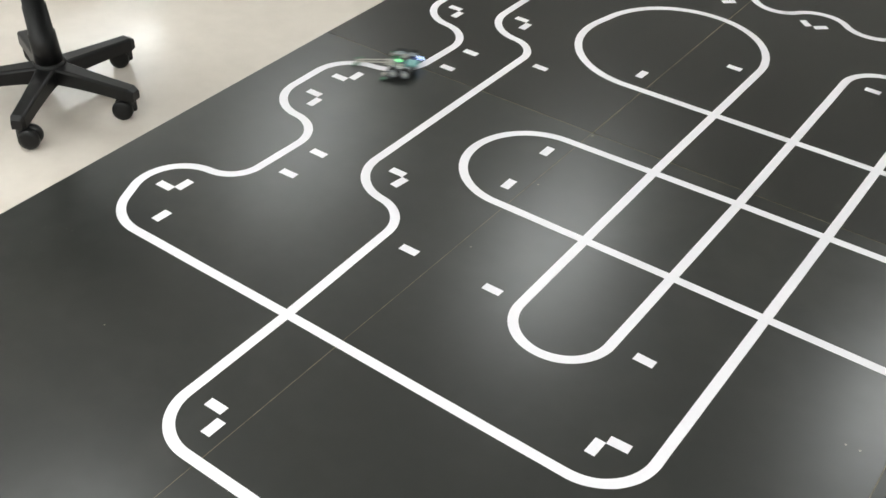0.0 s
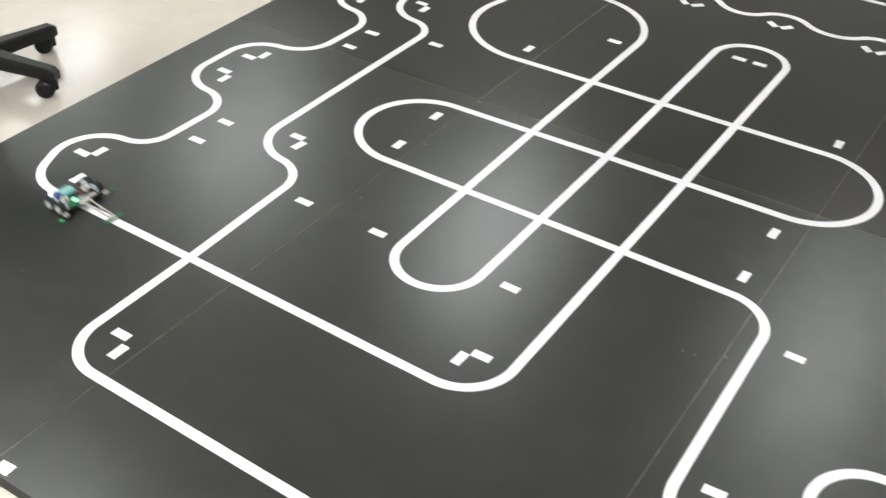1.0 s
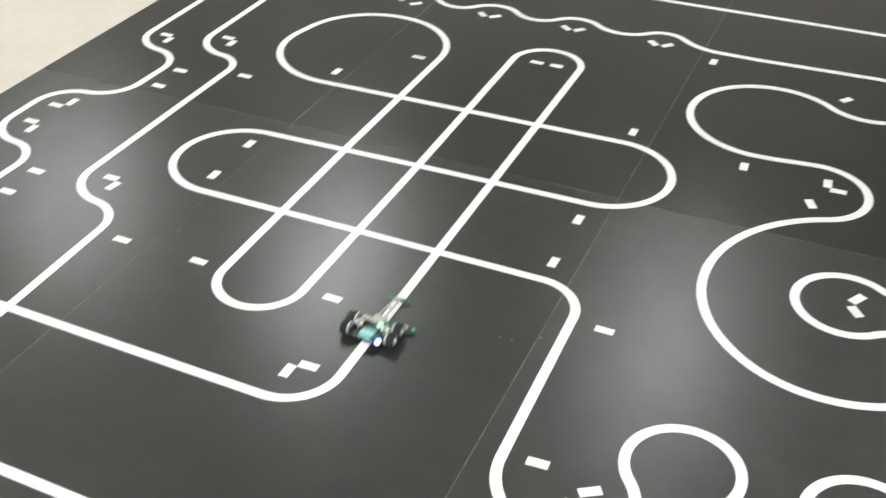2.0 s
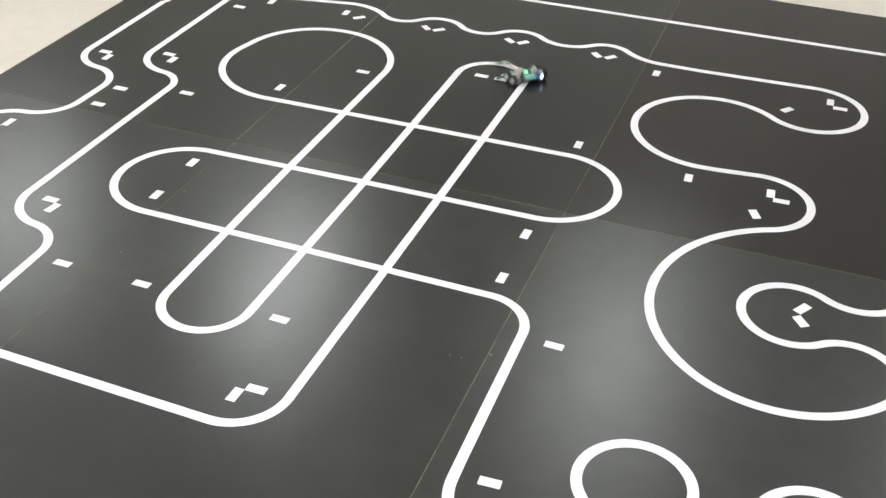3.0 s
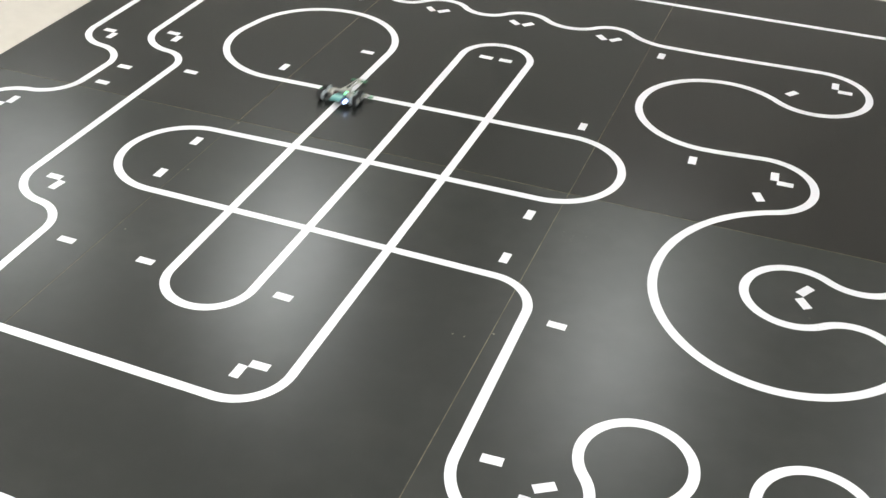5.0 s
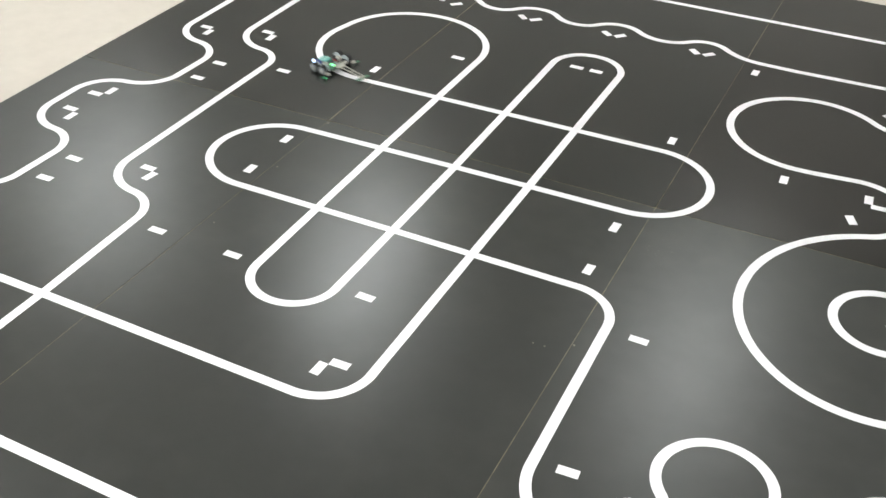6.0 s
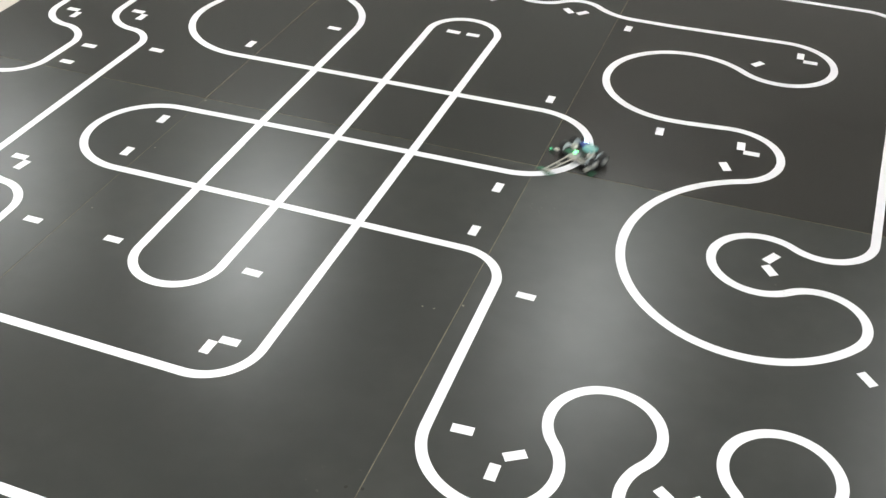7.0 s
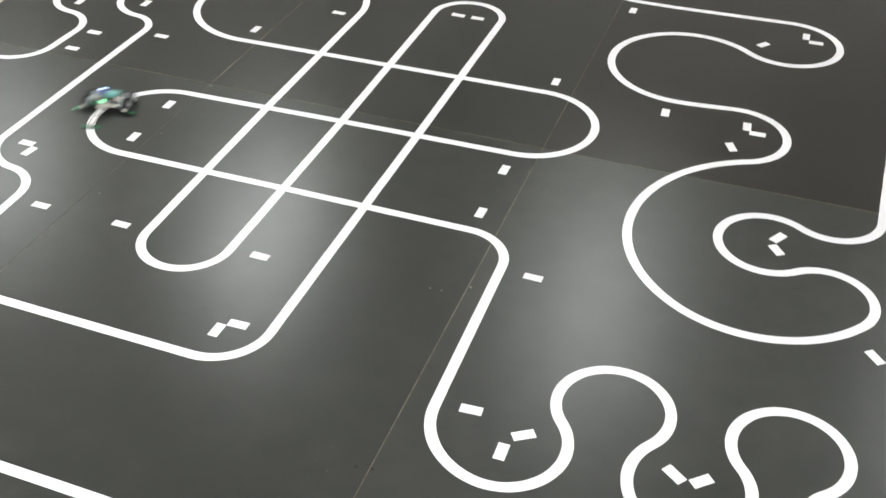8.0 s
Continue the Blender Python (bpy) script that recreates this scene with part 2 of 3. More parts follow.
def build_board():
    gap = 0.0013
    board = new("course_board")
    tagged(board, "low black laminate course board of six butted panels", "course board", kind="structure")
    part("joint_strip", box(bmesh.new(), (WEST_X[0] + 0.004, BOARD_Y[0] + 0.004, FLOOR_Z), (BOARD_X[-1] - 0.004, BOARD_Y[-1] - 0.004, -0.0006)), JOINT, board, "brown fibreboard showing in the joints")
    for i in range(3):
        for j in range(2):
            x0, x1, y0, y1 = BOARD_X[i], BOARD_X[i + 1], BOARD_Y[j], BOARD_Y[j + 1]
            bm = bmesh.new()
            west_gap, east_gap = (gap, 0.0008) if j else (0.0009, 0.0009)
            x0, x1 = x0 + (0, west_gap, east_gap)[i], x1 - (west_gap, east_gap, 0)[i]
            y0, y1 = y0 + (gap if j else 0), y1 - (gap if j < 1 else 0)
            xs, xn = (WEST_X[j], WEST_X[j + 1]) if i == 0 else (x0, x0)
            slab(bm, ((xs, y0), (x1, y0), (x1, y1), (xn, y1)), -0.0005, 0.0)
            part("panel", bm, (BOARD_BROWNISH if i == 2 else BOARD_FAR) if j else (BOARD_MATT if i == 2 else BOARD), board)
    t = 0.0035
    X0, X1, Y0, Y1 = WEST_X[0], BOARD_X[-1], BOARD_Y[0], BOARD_Y[-1]
    for j in range(2):
        xs, xn, ys, yn = WEST_X[j], WEST_X[j + 1], BOARD_Y[j], BOARD_Y[j + 1]
        part("edge_band", slab(bmesh.new(), ((xs, ys), (WEST_X[0] + 0.0039, ys), (WEST_X[0] + 0.0039, yn), (xn, yn)), FLOOR_Z, -0.0006), BOARD_EDGE, board)
    for lo, hi in (((X1 - t, Y0, FLOOR_Z), (X1, Y1, -0.0006)),
                   ((X0 + 0.0039, Y0, FLOOR_Z), (X1 - t, Y0 + t, -0.0006)), ((X0 + 0.0039, Y1 - t, FLOOR_Z), (X1 - t, Y1, -0.0006))):
        part("edge_band", box(bmesh.new(), lo, hi), BOARD_EDGE, board)
    build_board_wear(board)


CHIPS = ((-0.418, -0.229, 0.0030), (-0.406, -0.533, 0.0026), (0.467, -0.597, 0.0028), (0.493, -0.596, 0.0028), (-0.833, -1.197, 0.0024), (-0.425, 0.049, 0.0042), (0.549, -0.563, 0.0036))
SCREWS = ((0.518, -1.130), (0.5475, -1.124))


def build_board_wear(board):
    """Chips in the black face that bare the fibreboard, and two dark screw heads by a joint."""
    rng = random.Random(12)
    for x, y, r in CHIPS:
        bm = bmesh.new()
        ring = [(r * rng.uniform(0.6, 1.2), 2 * math.pi * k / 9) for k in range(9)]
        low = [bm.verts.new((x + q * math.cos(a), y + q * math.sin(a), 0.00002)) for q, a in ring]
        top = [bm.verts.new((x + 0.7 * q * math.cos(a), y + 0.7 * q * math.sin(a), 0.00012)) for q, a in ring]
        bm.faces.new(top)
        for k in range(9):
            bm.faces.new((low[k], low[(k + 1) % 9], top[(k + 1) % 9], top[k]))
        part("chip", bm, CHIPPED, board, "pale chipped spot")
    for x, y in SCREWS:
        part("screw_head", lathe(bmesh.new(), ((0.0036, 0.00002), (0.0036, 0.0002), (0.0022, 0.0004)), pose(x, y, 0), 16), BOARD_EDGE, board, "small dark screw head")


# ---------------------------------------------------------------- the white line
# Every run of tape goes on where the one before it ended. turn: the bend of the joint in degrees;
# L: a straight run of metres; A: a bend of radius and degrees (left is positive); level 1 lies over level 0.
START_A = (-1.1935, 0.8939, -89.25)
RUNS_A = (
    (0.00, 0, "L.4493 A.1181,83.57 A.1092,-85.45 L.1206 A.1174,-82.43 A.1141,84.39 L.0595"),
    (0.41, 0, "L.0415 A.1186,85.37 A.0996,-87.38 L.1406 A.0845,-85.42 A.1088,110.21 L.0481 A.1257,65.12 L.4532"),
    (-0.56, 0, "L.6627 A.1167,91.21 L.8494"),
    (0.09, 0, "L.7605 A.1111,180.52 L.7582"),
    (-0.64, 0, "L.6278 A.1055,-179.09 L.6287"),
    (-0.67, 0, "L.6571 A.2534,169.26 L.0324"),
    (0.00, 1, "L.0324 A.2499,101.79 L.4856"),
    (-0.12, 1, "L.4703 A.1777,-180.19 L.4755"),
    (0.71, 1, "L.4632 A.1709,178.54 L.4586"),
    (-0.46, 1, "L.4830 A.1101,-88.77 L.2790"),
    (0.25, 1, "L.1882 A.1580,74.47 A.1188,144.55 A.1093,-258.58 A.1239,66.47"),
    (5.88, 1, "A.1111,187.02 A.1072,-270.91"),
    (0.00, 1, "A.110,49.0 L.249 A.140,-90.0 L.934"),
)
START_B = (0.1985, -1.3548, 178.60)
RUNS_B = (
    (0.00, 1, "L.6608 A.1085,-88.06 L.2792"),
    (1.52, 1, "L.3446 A.1009,81.79 A.1272,-83.58 L.3656"),
    (-0.15, 1, "L.3104 A.0893,84.99 A.1294,-84.60 L.2410"),
    (0.22, 1, "L.2355 A.1000,-79.69 L.3433 A.1797,-56.21 A.0885,98.02 A.1032,-51.90"),
    (1.70, 1, "A.0924,-51.22 A.0967,99.88 A.0986,-94.14 A.1244,88.85 A.0877,-90.95 A.1873,44.28 L.1233"),
    (3.17, 1, "L.3660 A.1549,-226.44 A.2272,226.14 L.0387"),
    (4.42, 1, "L.1136 A.1409,-163.68 A.3864,70.62"),
    (-0.37, 1, "A.3505,51.44 A.2862,89.37 A.1051,165.42"),
    (0.00, 1, "A.1138,-255.92 A.1146,124.30 L.1318"),
    (0.00, 1, "L1.2006 A.1198,93.05 L1.3188"),
    (0.00, 1, "L1.060 A.130,89.0 L.411"),
)
TAPE_WIDTH, TAPE_THICK = 0.0225, 0.00022


def run_points(start, text, step=0.006):
    """Points with headings along one run of tape, and its end."""
    x, y, h = start[0], start[1], radians(start[2])
    out = [(x, y, h)]
    for word in text.split():
        value = [float(v) for v in word[1:].split(",")]
        if word[0] == "L":
            n = max(1, int(value[0] / 0.05))
            for k in range(1, n + 1):
                d = value[0] * k / n
                out.append((x + d * math.cos(h), y + d * math.sin(h), h))
            x, y = out[-1][:2]
        else:
            r, a = value[0], radians(value[1])
            s = 1 if a > 0 else -1
            cx, cy = x - s * r * math.sin(h), y + s * r * math.cos(h)
            n = max(6, int(abs(a) * r / step))
            for k in range(1, n + 1):
                g = h + a * k / n
                out.append((cx + s * r * math.sin(g), cy - s * r * math.cos(g), g))
            x, y, h = out[-1]
    return out, (x, y, math.degrees(h))


def line_runs(start, runs):
    at, made = start, []
    for turn, level, text in runs:
        pts, end = run_points((at[0], at[1], at[2] + turn), text)
        made.append((level, pts))
        at = end
    return made


def ribbon(pts, z):
    bm = bmesh.new()
    rows = []
    for k, (x, y, h) in enumerate(pts):
        wob = 0.00035 * noise.noise((x * 9, y * 9, z * 100))
        w = TAPE_WIDTH / 2 + 0.0005 * noise.noise((x * 23, y * 23, 4.0))
        nx, ny = -math.sin(h), math.cos(h)
        row = [bm.verts.new((x + nx * (s * w + wob), y + ny * (s * w + wob), zz)) for s, zz in ((1, z), (1, z + TAPE_THICK), (-1, z + TAPE_THICK), (-1, z))]
        rows.append(row)
    for a, b in zip(rows, rows[1:]):
        for i in range(4):
            bm.faces.new((a[i], b[i], b[(i + 1) % 4], a[(i + 1) % 4]))
    bm.faces.new(rows[0])
    bm.faces.new(rows[-1][::-1])
    return bm


def build_lines():
    for start, runs in ((START_A, RUNS_A), (START_B, RUNS_B)):
        for level, pts in line_runs(start, runs):
            ob = part("line_tape", ribbon(pts, 0.00015 + 0.0005 * level), TAPE)
            tagged(ob, "white vinyl tape line stuck on the black board", "tape line", group="course lines")


# Short cross marks beside the line: place and heading of the line that each one flanks.
MARKS_WEST = (
    (-1.125, 0.438, 90), (-1.096, 0.405, 0), (-0.924, 0.226, 90), (-0.923, 0.109, 90), (-0.925, 0.504, 90), (-0.893, 0.471, 0), (-0.721, 0.278, 90),
    (-1.119, -0.125, 90), (-1.089, -0.090, 0), (-1.117, -0.234, 90), (-1.086, -0.270, 0), (-0.914, -0.453, 90), (-0.912, -0.566, 90), (-1.100, -0.784, 90),
    (-1.069, -0.754, 0), (-1.018, -0.872, 0), (-0.711, -0.398, 90), (-0.682, -0.430, -6), (-0.505, -0.627, 90), (-0.501, -1.223, 90), (-0.468, -1.264, 0),
    (-0.920, 0.959, 90), (-0.837, 1.050, 2),
)
MARKS_MIDDLE = (
    (-0.286, -0.627, 90), (0.104, -0.883, 0), (0.137, -0.852, 90), (0.071, -0.624, 90), (-0.474, -0.272, 0), (-0.478, -0.088, 0), (-0.478, 0.428, 0),
    (-0.288, 0.635, 90), (0.073, 0.760, 90), (0.138, 0.761, 90), (-0.546, 1.065, 4), (-0.485, 1.043, 134), (-0.234, 1.054, 47), (-0.186, 1.055, 134),
    (0.070, 1.066, 49), (0.117, 1.069, 137), (0.375, 1.070, 43), (0.423, 1.071, 138), (0.481, 0.433, 0), (0.479, -0.077, 0), (0.482, -0.281, 0),
)
MARKS_EAST = (
    (0.591, 1.007, 0), (1.018, 0.907, 142), (1.139, 1.015, 0), (1.171, 0.980, 90), (0.667, -0.481, 90), (0.667, -0.920, 92), (0.810, 0.368, 2),
    (1.032, 0.371, 4), (1.063, 0.341, 92), (1.005, 0.247, 26), (1.163, -0.131, 148), (1.164, -0.182, 36), (0.779, -0.949, 124), (0.752, -1.003, 0),
    (1.059, -0.948, 53), (1.108, -0.947, 133), (1.390, -0.490, 38),
)


def build_marks():
    rng = random.Random(4)
    for group in (MARKS_WEST, MARKS_MIDDLE, MARKS_EAST):
        for x, y, a in group:
            bm = bmesh.new()
            l, w = 0.0213 + rng.uniform(-0.0007, 0.0007), 0.0108 + rng.uniform(-0.0004, 0.0004)
            box(bm, (-w, -l, 0.0), (w, l, TAPE_THICK))
            ob = part("marker_tape", bm, TAPE)
            ob.matrix_basis = pose(x, y, 0.00015, 0, 0, a + rng.uniform(-1.5, 1.5))
            tagged(ob, "short white tape mark beside the white line", "tape marker", group="course markers")
    bm = bmesh.new()
    box(bm, (-0.016, -0.013, 0), (0.016, 0.013, TAPE_THICK))
    ob = part("label_sticker", bm, TAPE)
    ob.matrix_basis = pose(-0.402, -1.596, 0.00015, 0, 0, 4)
    tagged(ob, "small blank white sticker at the board edge", "sticker")


# ---------------------------------------------------------------- the swivel chair
def build_chair():
    cx, cy = -1.664, -0.646
    chair = new("swivel_chair")
    chair.matrix_basis = pose(cx, cy, FLOOR_Z, 0, 0, 14.3)
    tagged(chair, "black swivel chair with five-star base on castors", "chair")
    R = 0.241
    for k in range(5):
        a = 72 * k
        m = pose(0, 0, 0, 0, 0, a)
        bm = bmesh.new()
        # a leg: high and wide at the hub, lower and narrower at its end
        sections = ((0.020, 0.027, 0.058, 0.105), (0.090, 0.0225, 0.058, 0.100), (0.170, 0.0195, 0.056, 0.094), (0.244, 0.0180, 0.052, 0.089), (0.258, 0.0135, 0.055, 0.081))
        rings = []
        for x, w, z0, z1 in sections:
            ring = [(x, -w, z0), (x, -w, z1 - 0.007), (x, -w * 0.90, z1 - 0.003), (x, -w * 0.74, z1 - 0.0008), (x, w * 0.74, z1 - 0.0008), (x, w * 0.90, z1 - 0.003), (x, w, z1 - 0.007), (x, w, z0)]
            rings.append([bm.verts.new(m @ Vector(p)) for p in ring])
        for r0, r1 in zip(rings, rings[1:]):
            for i in range(len(r0)):
                bm.faces.new((r0[i], r0[(i + 1) % len(r0)], r1[(i + 1) % len(r0)], r1[i]))
        bm.faces.new(rings[0][::-1])
        bm.faces.new(rings[-1])
        part("leg", bm, BLACK_PLASTIC, chair)
        castor = part("castor", tube(bmesh.new(), m @ Vector((R, 0, 0.030)), m @ Vector((R, 0, 0.066)), 0.011, seg=14), BLACK_STEEL, chair)
        sw = pose(*(m @ Vector((R, 0, 0))), 0, 0, a + (19, -53, 55, 0, -89)[k])
        for side in (-1, 1):
            bm = bmesh.new()
            wm = sw @ pose(-0.022, side * 0.0130, 0.0271, 90 * side, 0, 0)
            lathe(bm, ((0.014, -0.011), (0.0245, -0.010), (0.0270, -0.003), (0.0270, 0.003), (0.0235, 0.009), (0.010, 0.011)), wm, 24)
            smooth(part("castor_wheel", bm, BLACK_PLASTIC, castor))
        bm = bmesh.new()
        box(bm, (-0.036, -0.0065, 0.020), (0.012, 0.0065, 0.048), 0.004, sw)
        part("castor_fork", bm, BLACK_PLASTIC, castor)
    bm = bmesh.new()
    lathe(bm, ((0.020, 0.050), (0.040, 0.054), (0.045, 0.080), (0.042, 0.106), (0.037, 0.112)), seg=32)
    smooth(part("hub", bm, BLACK_PLASTIC, chair))
    bm = bmesh.new()
    lathe(bm, ((0.0365, 0.108), (0.0345, 0.190), (0.0315, 0.191), (0.0300, 0.265), (0.0275, 0.266), (0.0265, 0.405)), pose(0, 0, 0.1, 0, 0, 199) @ pose(0, 0, 0, 0, 4, 0) @ pose(0, 0, -0.1), seg=32)
    smooth(part("column_cover", bm, BLACK_PLASTIC, chair, "black telescopic column cover"))
    part("seat_plate", box(bmesh.new(), (-0.09, -0.08, 0.400), (0.09, 0.08, 0.425), 0.006), BLACK_STEEL, chair)
    part("seat", box(bmesh.new(), (-0.21, -0.215, 0.425), (0.21, 0.215, 0.485), 0.026, seg=4), FABRIC, chair, "black fabric seat cushion")


def build_brown_stand_in():
    # Stand-in for an unidentified brown thing on the floor; crate shape is invented.
    ob = new("wooden_crate")
    tagged(ob, "brown box standing in for an unidentified brown thing on the floor", "crate")
    ob.matrix_basis = pose(-2.27, -0.13, FLOOR_Z, 0, 0, 28)
    for k in range(2):
        part("board", box(bmesh.new(), (-0.10, -0.06, 0.001 + 0.05 * k), (0.10, -0.048, 0.048 + 0.05 * k), 0.002), WOOD, ob)
        part("board", box(bmesh.new(), (-0.10, 0.048, 0.001 + 0.05 * k), (0.10, 0.06, 0.048 + 0.05 * k), 0.002), WOOD, ob)
        part("board", box(bmesh.new(), (-0.112, -0.06, 0.001 + 0.05 * k), (-0.1005, 0.06, 0.048 + 0.05 * k), 0.002), WOOD, ob)
        part("board", box(bmesh.new(), (0.1005, -0.06, 0.001 + 0.05 * k), (0.112, 0.06, 0.048 + 0.05 * k), 0.002), WOOD, ob)
    part("bottom", box(bmesh.new(), (-0.10, -0.0475, 0.002), (0.10, 0.0475, 0.010)), WOOD, ob)


# ---------------------------------------------------------------- the robot
ARM = 0.135


def build_robot():
    robot = new("line_tracing_robot")
    tagged(robot, "small four-wheeled line-tracing robot with long sensor arm", "robot")
    part("chassis", box(bmesh.new(), (-0.034, -0.040, 0.010), (0.036, 0.040, 0.0125), 0.0008), CARBON, robot, "black carbon chassis plate")
    for side in (-1, 1):
        y = side * 0.0560
        part("side_plate", box(bmesh.new(), (-0.030, side * 0.0408 - 0.0010, 0.0095), (0.030, side * 0.0408 + 0.0010, 0.0205), 0.0008), CARBON, robot, "black carbon side plate")
        for x in (-0.0170, 0.0170):
            wheel = part("wheel", lathe(bmesh.new(), ((0.006, -0.0072), (0.0115, -0.0066), (0.0115, 0.0066), (0.006, 0.0072)), pose(x, y, 0.0160, 90, 0, 0), 24), RIM, robot, "grey rim")
            bm = bmesh.new()
            lathe(bm, ((0.0116, -0.0066), (0.0152, -0.0064), (0.0160, -0.0054), (0.0160, 0.0054), (0.0152, 0.0064), (0.0116, 0.0066)), pose(x, y, 0.0160, 90, 0, 0), 28)
            smooth(part("tyre", bm, RUBBER, wheel, "black rubber tyre"))
            part("hub_cap", tube(bmesh.new(), (x, y + side * 0.007, 0.0160), (x, y + side * 0.0105, 0.0160), 0.0055, 0.0045, 14), ALU, wheel)
            bm = bmesh.new()
            lathe(bm, ((0.0045, -0.0030), (0.0060, -0.0014), (0.0138, -0.0014), (0.0146, -0.0008), (0.0146, 0.0026), (0.0060, 0.0028)), pose(x, side * 0.0455, 0.0160, 90 * side, 0, 0), 30)
            part("gear", bm, GEAR, wheel, "pale grey-blue spur gear")
        bm = bmesh.new()
        tube(bm, (0.003, side * 0.0215, 0.0205), (0.003, side * 0.0395, 0.0205), 0.0072, seg=20, bevel=0.001)
        smooth(part("motor", bm, ALU, robot, "silver drive motor"))
        # a side sensor on a thin strut
        bm = bmesh.new()
        tube(bm, (0.030, side * 0.040, 0.013), (0.040, side * 0.074, 0.008), 0.0018, seg=8)
        part("side_strut", bm, CARBON, robot)
        part("side_block", box(bmesh.new(), (0.0345, side * 0.0600 - 0.0065, 0.0070), (0.0455, side * 0.0600 + 0.0065, 0.0135), 0.0018), BEIGE, robot, "pale printed sensor block")
        part("side_sensor", box(bmesh.new(), (0.035, side * 0.077 - 0.008, 0.004), (0.045, side * 0.077 + 0.008, 0.0065), 0.0005), PCB, robot, "green side sensor board")
        # the motor's end cap and its two leads, and a clamp over the motor
        part("motor_cap", tube(bmesh.new(), (0.003, side * 0.0185, 0.0205), (0.003, side * 0.0214, 0.0205), 0.0052, 0.0046, 14), CHIP, robot)
        part("motor_clamp", box(bmesh.new(), (-0.0065, side * 0.031 - 0.003, 0.0126), (0.0125, side * 0.031 + 0.003, 0.0290), 0.0015), BEIGE, robot, "grey printed motor clamp")
        for d in (-0.003, 0.003):
            part("motor_lead", tube(bmesh.new(), (0.003 + d, side * 0.0186, 0.0215), (0.015 + d, side * 0.0165, 0.0165), 0.0008, seg=6), RED if d < 0 else CHIP, robot)
    part("side_lamp", box(bmesh.new(), (0.0452, -0.081, 0.0045), (0.0468, -0.074, 0.0078), 0.0005), LED_SIDE, robot, "lit green lamp of a side sensor")
    part("main_board", box(bmesh.new(), (-0.030, -0.0175, 0.0148), (0.026, 0.0175, 0.0162), 0.0004), DARK_PCB, robot, "dark green main circuit board")
    for x, y in ((-0.027, -0.0145), (-0.027, 0.0145), (0.023, -0.0145), (0.023, 0.0145)):
        part("standoff", tube(bmesh.new(), (x, y, 0.0125), (x, y, 0.0180), 0.0017, seg=8), ALU, robot)
    part("controller_chip", box(bmesh.new(), (-0.004, -0.006, 0.0163), (0.006, 0.004, 0.0178)), CHIP, robot)
    part("driver_chip", box(bmesh.new(), (0.010, 0.006, 0.0163), (0.016, 0.013, 0.0176)), CHIP, robot)
    part("driver_chip", box(bmesh.new(), (-0.004, 0.007, 0.0163), (0.003, 0.014, 0.0176)), CHIP, robot)
    part("connector", box(bmesh.new(), (0.017, -0.003, 0.0163), (0.022, 0.009, 0.0215), 0.0006), RIM, robot, "pale plug connector")
    part("battery", box(bmesh.new(), (-0.041, -0.0165, 0.0164), (-0.008, 0.0155, 0.0240), 0.003, seg=3), BATTERY, robot, "teal wrapped battery pack")
    part("battery_band", box(bmesh.new(), (-0.029, -0.0170, 0.0162), (-0.021, 0.0160, 0.0244), 0.0008), BATTERY_BAND, robot, "pale band round the battery")
    part("battery_cable", tube(bmesh.new(), (-0.008, 0.0135, 0.0215), (0.012, 0.0165, 0.0180), 0.0014, seg=8), RED, robot, "red battery cable")
    # The blue colour here partly stands for the indicator lamp's glow.
    part("radio_module", box(bmesh.new(), (-0.041, -0.0385, 0.0128), (-0.021, -0.0190, 0.0225), 0.001), BLUE, robot, "module coloured with the blue lamp's glow")
    part("blue_lamp", lathe(bmesh.new(), ((0.0062, 0.0), (0.0062, 0.002), (0.0048, 0.005), (0.002, 0.006)), pose(-0.0395, -0.0330, 0.0205, 0, -74, 40), 14), LED_BLUE, robot, "bright blue-white indicator lamp")
    part("green_lamp", lathe(bmesh.new(), ((0.0070, 0.0), (0.0070, 0.0015), (0.0052, 0.004), (0.002, 0.005)), pose(0.0165, -0.0120, 0.0163), 14), LED_GREEN, robot, "bright green indicator lamp")
    part("nose", box(bmesh.new(), (0.0265, -0.0150, 0.0126), (0.048, 0.0150, 0.0205), 0.003), BEIGE, robot, "pale arm bracket")
    part("front_plate", box(bmesh.new(), (0.0250, 0.0155, 0.0126), (0.0355, 0.0385, 0.0185), 0.0015), BEIGE, robot, "pale printed front plate")
    part("front_plate", box(bmesh.new(), (0.0140, -0.0390, 0.0160), (0.0340, -0.0178, 0.0176), 0.0004), PCB, robot, "green front circuit board")
    for side in (-1, 1):
        part("arm_rod", tube(bmesh.new(), (0.045, side * 0.0085, 0.0185), (ARM - 0.006, side * 0.0060, 0.0085), 0.0018, seg=10), BEIGE, robot, "grey arm rod")
    part("arm_brace", box(bmesh.new(), (0.084, -0.0075, 0.0120), (0.088, 0.0075, 0.0145), 0.0005), BEIGE, robot)
    bm = bmesh.new()
    box(bm, (ARM - 0.010, -0.026, 0.0045), (ARM + 0.002, 0.026, 0.0062), 0.0005)
    sensor = part("sensor_bar", bm, PCB, robot, "green line sensor board")
    for k in range(6):
        y = -0.020 + 0.008 * k
        part("photo_sensor", box(bmesh.new(), (ARM - 0.006, y - 0.0015, 0.0024), (ARM - 0.001, y + 0.0015, 0.0046)), CHIP, sensor)
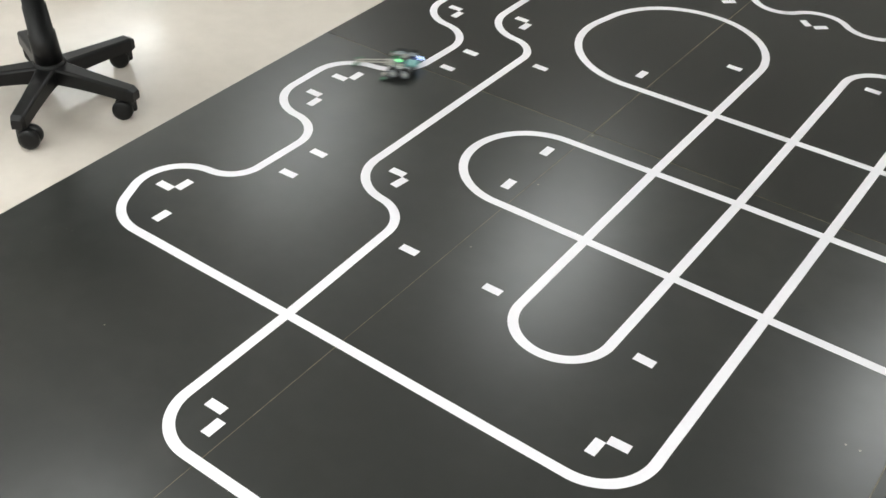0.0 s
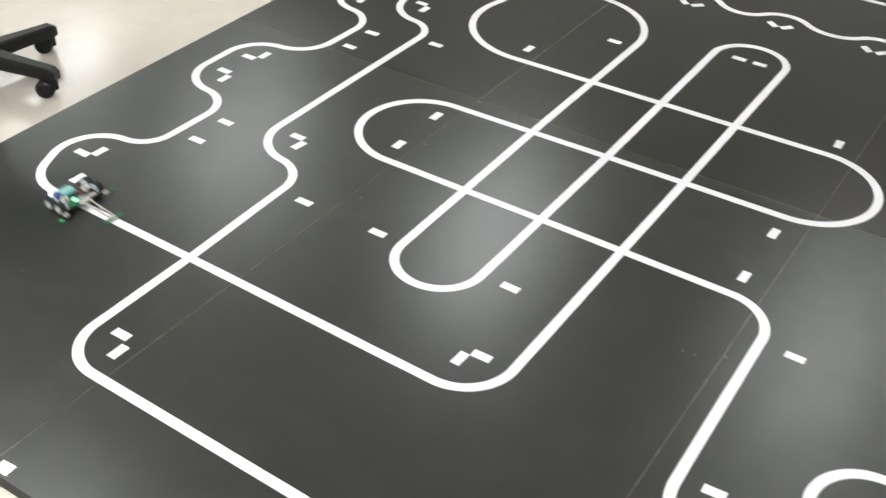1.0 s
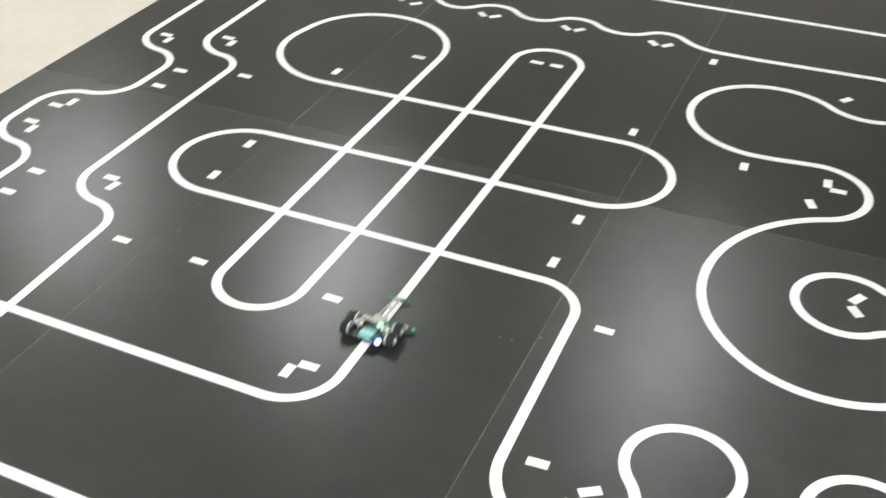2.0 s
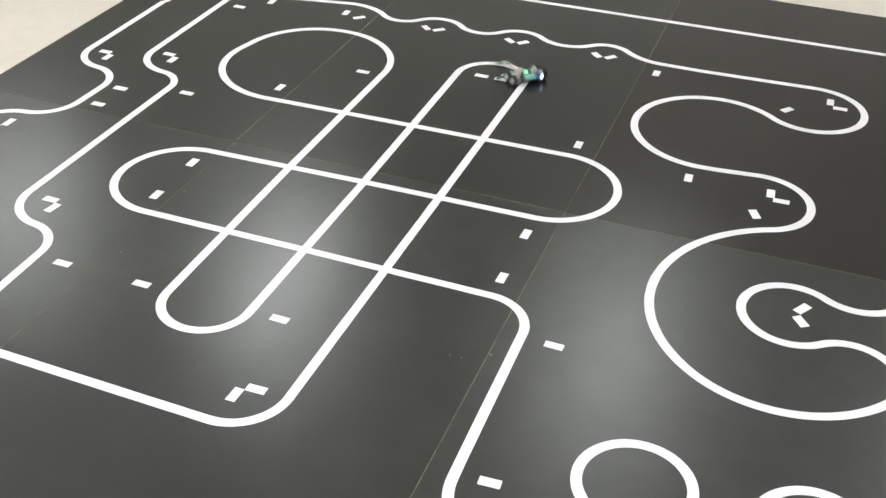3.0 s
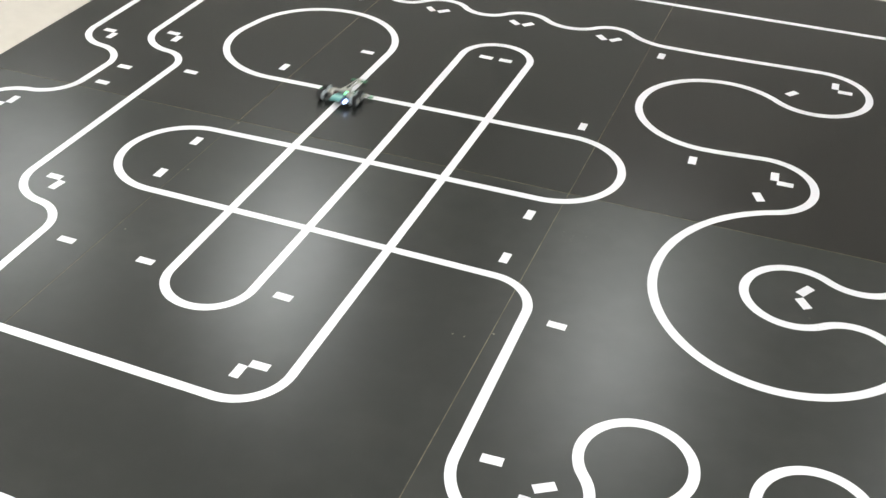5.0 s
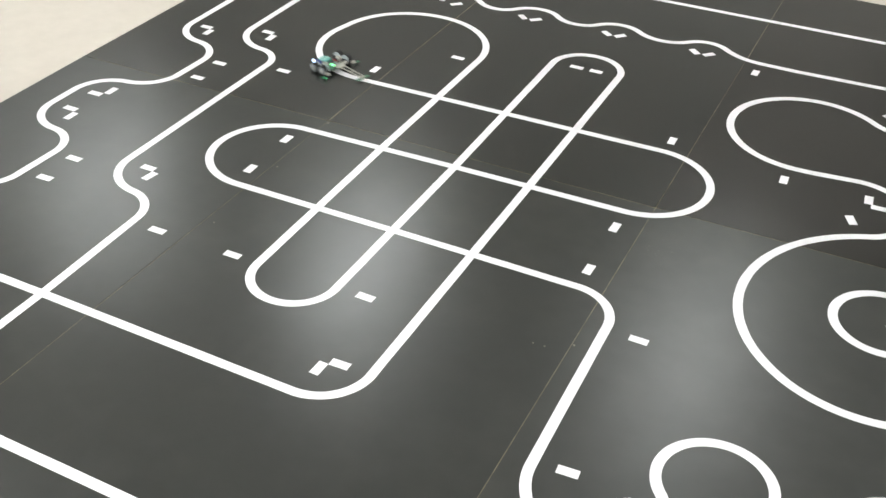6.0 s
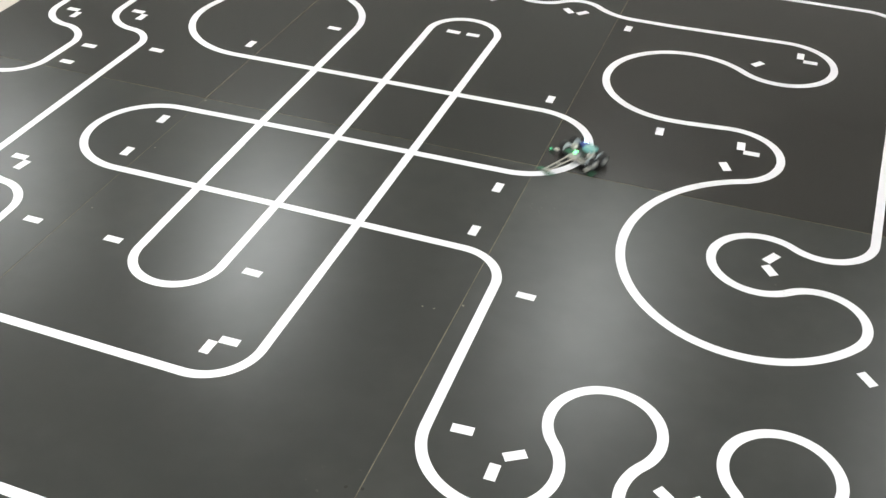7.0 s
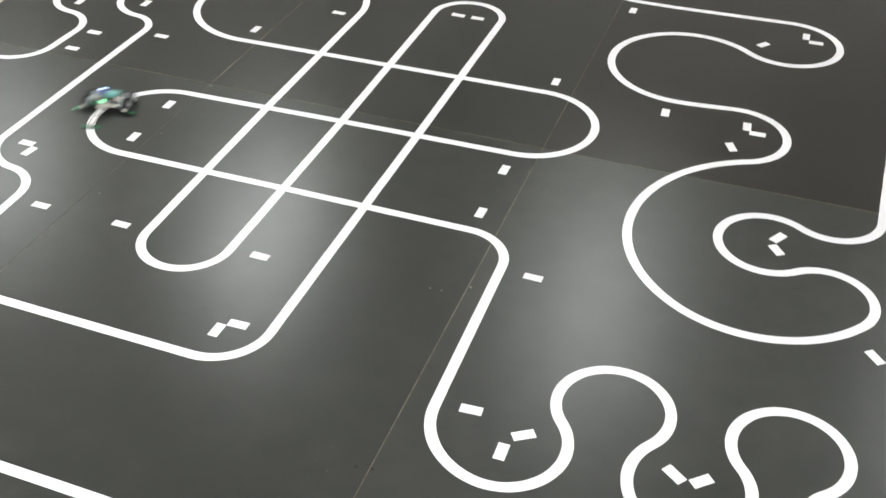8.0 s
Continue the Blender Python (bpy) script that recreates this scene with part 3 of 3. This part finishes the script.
    part("sensor_clamp", box(bmesh.new(), (ARM - 0.012, -0.008, 0.0063), (ARM - 0.001, 0.008, 0.0105), 0.001), BEIGE, robot)
    return robot


# Way along the white line, in metres from the start of START_A, of the robot's axle middle.
WAY = ((0.0, 0.986), (0.2, 1.310), (0.4, 1.602), (0.6, 1.850), (0.8, 2.100), (1.0, 2.417), (1.2, 2.693), (1.3, 2.812), (1.4, 2.942), (1.5, 3.078), (1.7, 3.350), (1.9, 3.635),
       (2.0, 3.787), (2.2, 4.060), (2.6, 4.670), (3.0, 5.280), (3.3, 5.742), (3.5, 6.045), (3.6, 6.190), (3.9, 6.640), (4.0, 6.787), (4.2, 7.093), (4.6, 7.670),
       (5.0, 8.240), (5.3, 8.675), (5.5, 8.987), (5.7, 9.272), (5.9, 9.600), (6.1, 9.872), (6.3, 10.140), (6.5, 10.400), (6.7, 10.670), (6.9, 10.980), (7.0, 11.135),
       (7.1, 11.285), (7.3, 11.560), (7.5, 11.825), (7.7, 12.090), (7.9, 12.370), (8.0, 12.540))


def robot_rows():
    pts = []
    for level, run in line_runs(START_A, RUNS_A):
        pts += [p[:2] for p in run]
    xy = np.array(pts)
    s = np.concatenate([[0], np.cumsum(np.hypot(*np.diff(xy, axis=0).T))])
    tt, ww = np.array(WAY).T

    def place(d):
        return np.array([np.interp(d, s, xy[:, 0]), np.interp(d, s, xy[:, 1])])

    rows, last = [], None
    for k in range(0, 8 * 15 + 1):
        t = k / 15
        w = np.interp(t, tt, ww)
        axle = (place(w) + place(w - 0.01) + place(w + 0.01)) / 3
        tip = place(w + ARM)
        a = math.degrees(math.atan2(tip[1] - axle[1], tip[0] - axle[0]))
        if last is not None:
            while a - last > 180:
                a -= 360
            while a - last < -180:
                a += 360
        last = a
        rows.append((t, pose(axle[0], axle[1], 0.0009, 0, 0, a)))
    return rows


build_room()
build_lamps()
build_board()
build_lines()
build_marks()
build_chair()
build_brown_stand_in()
robot = build_robot()


def motions():
    walk(robot, robot_rows())


motions()
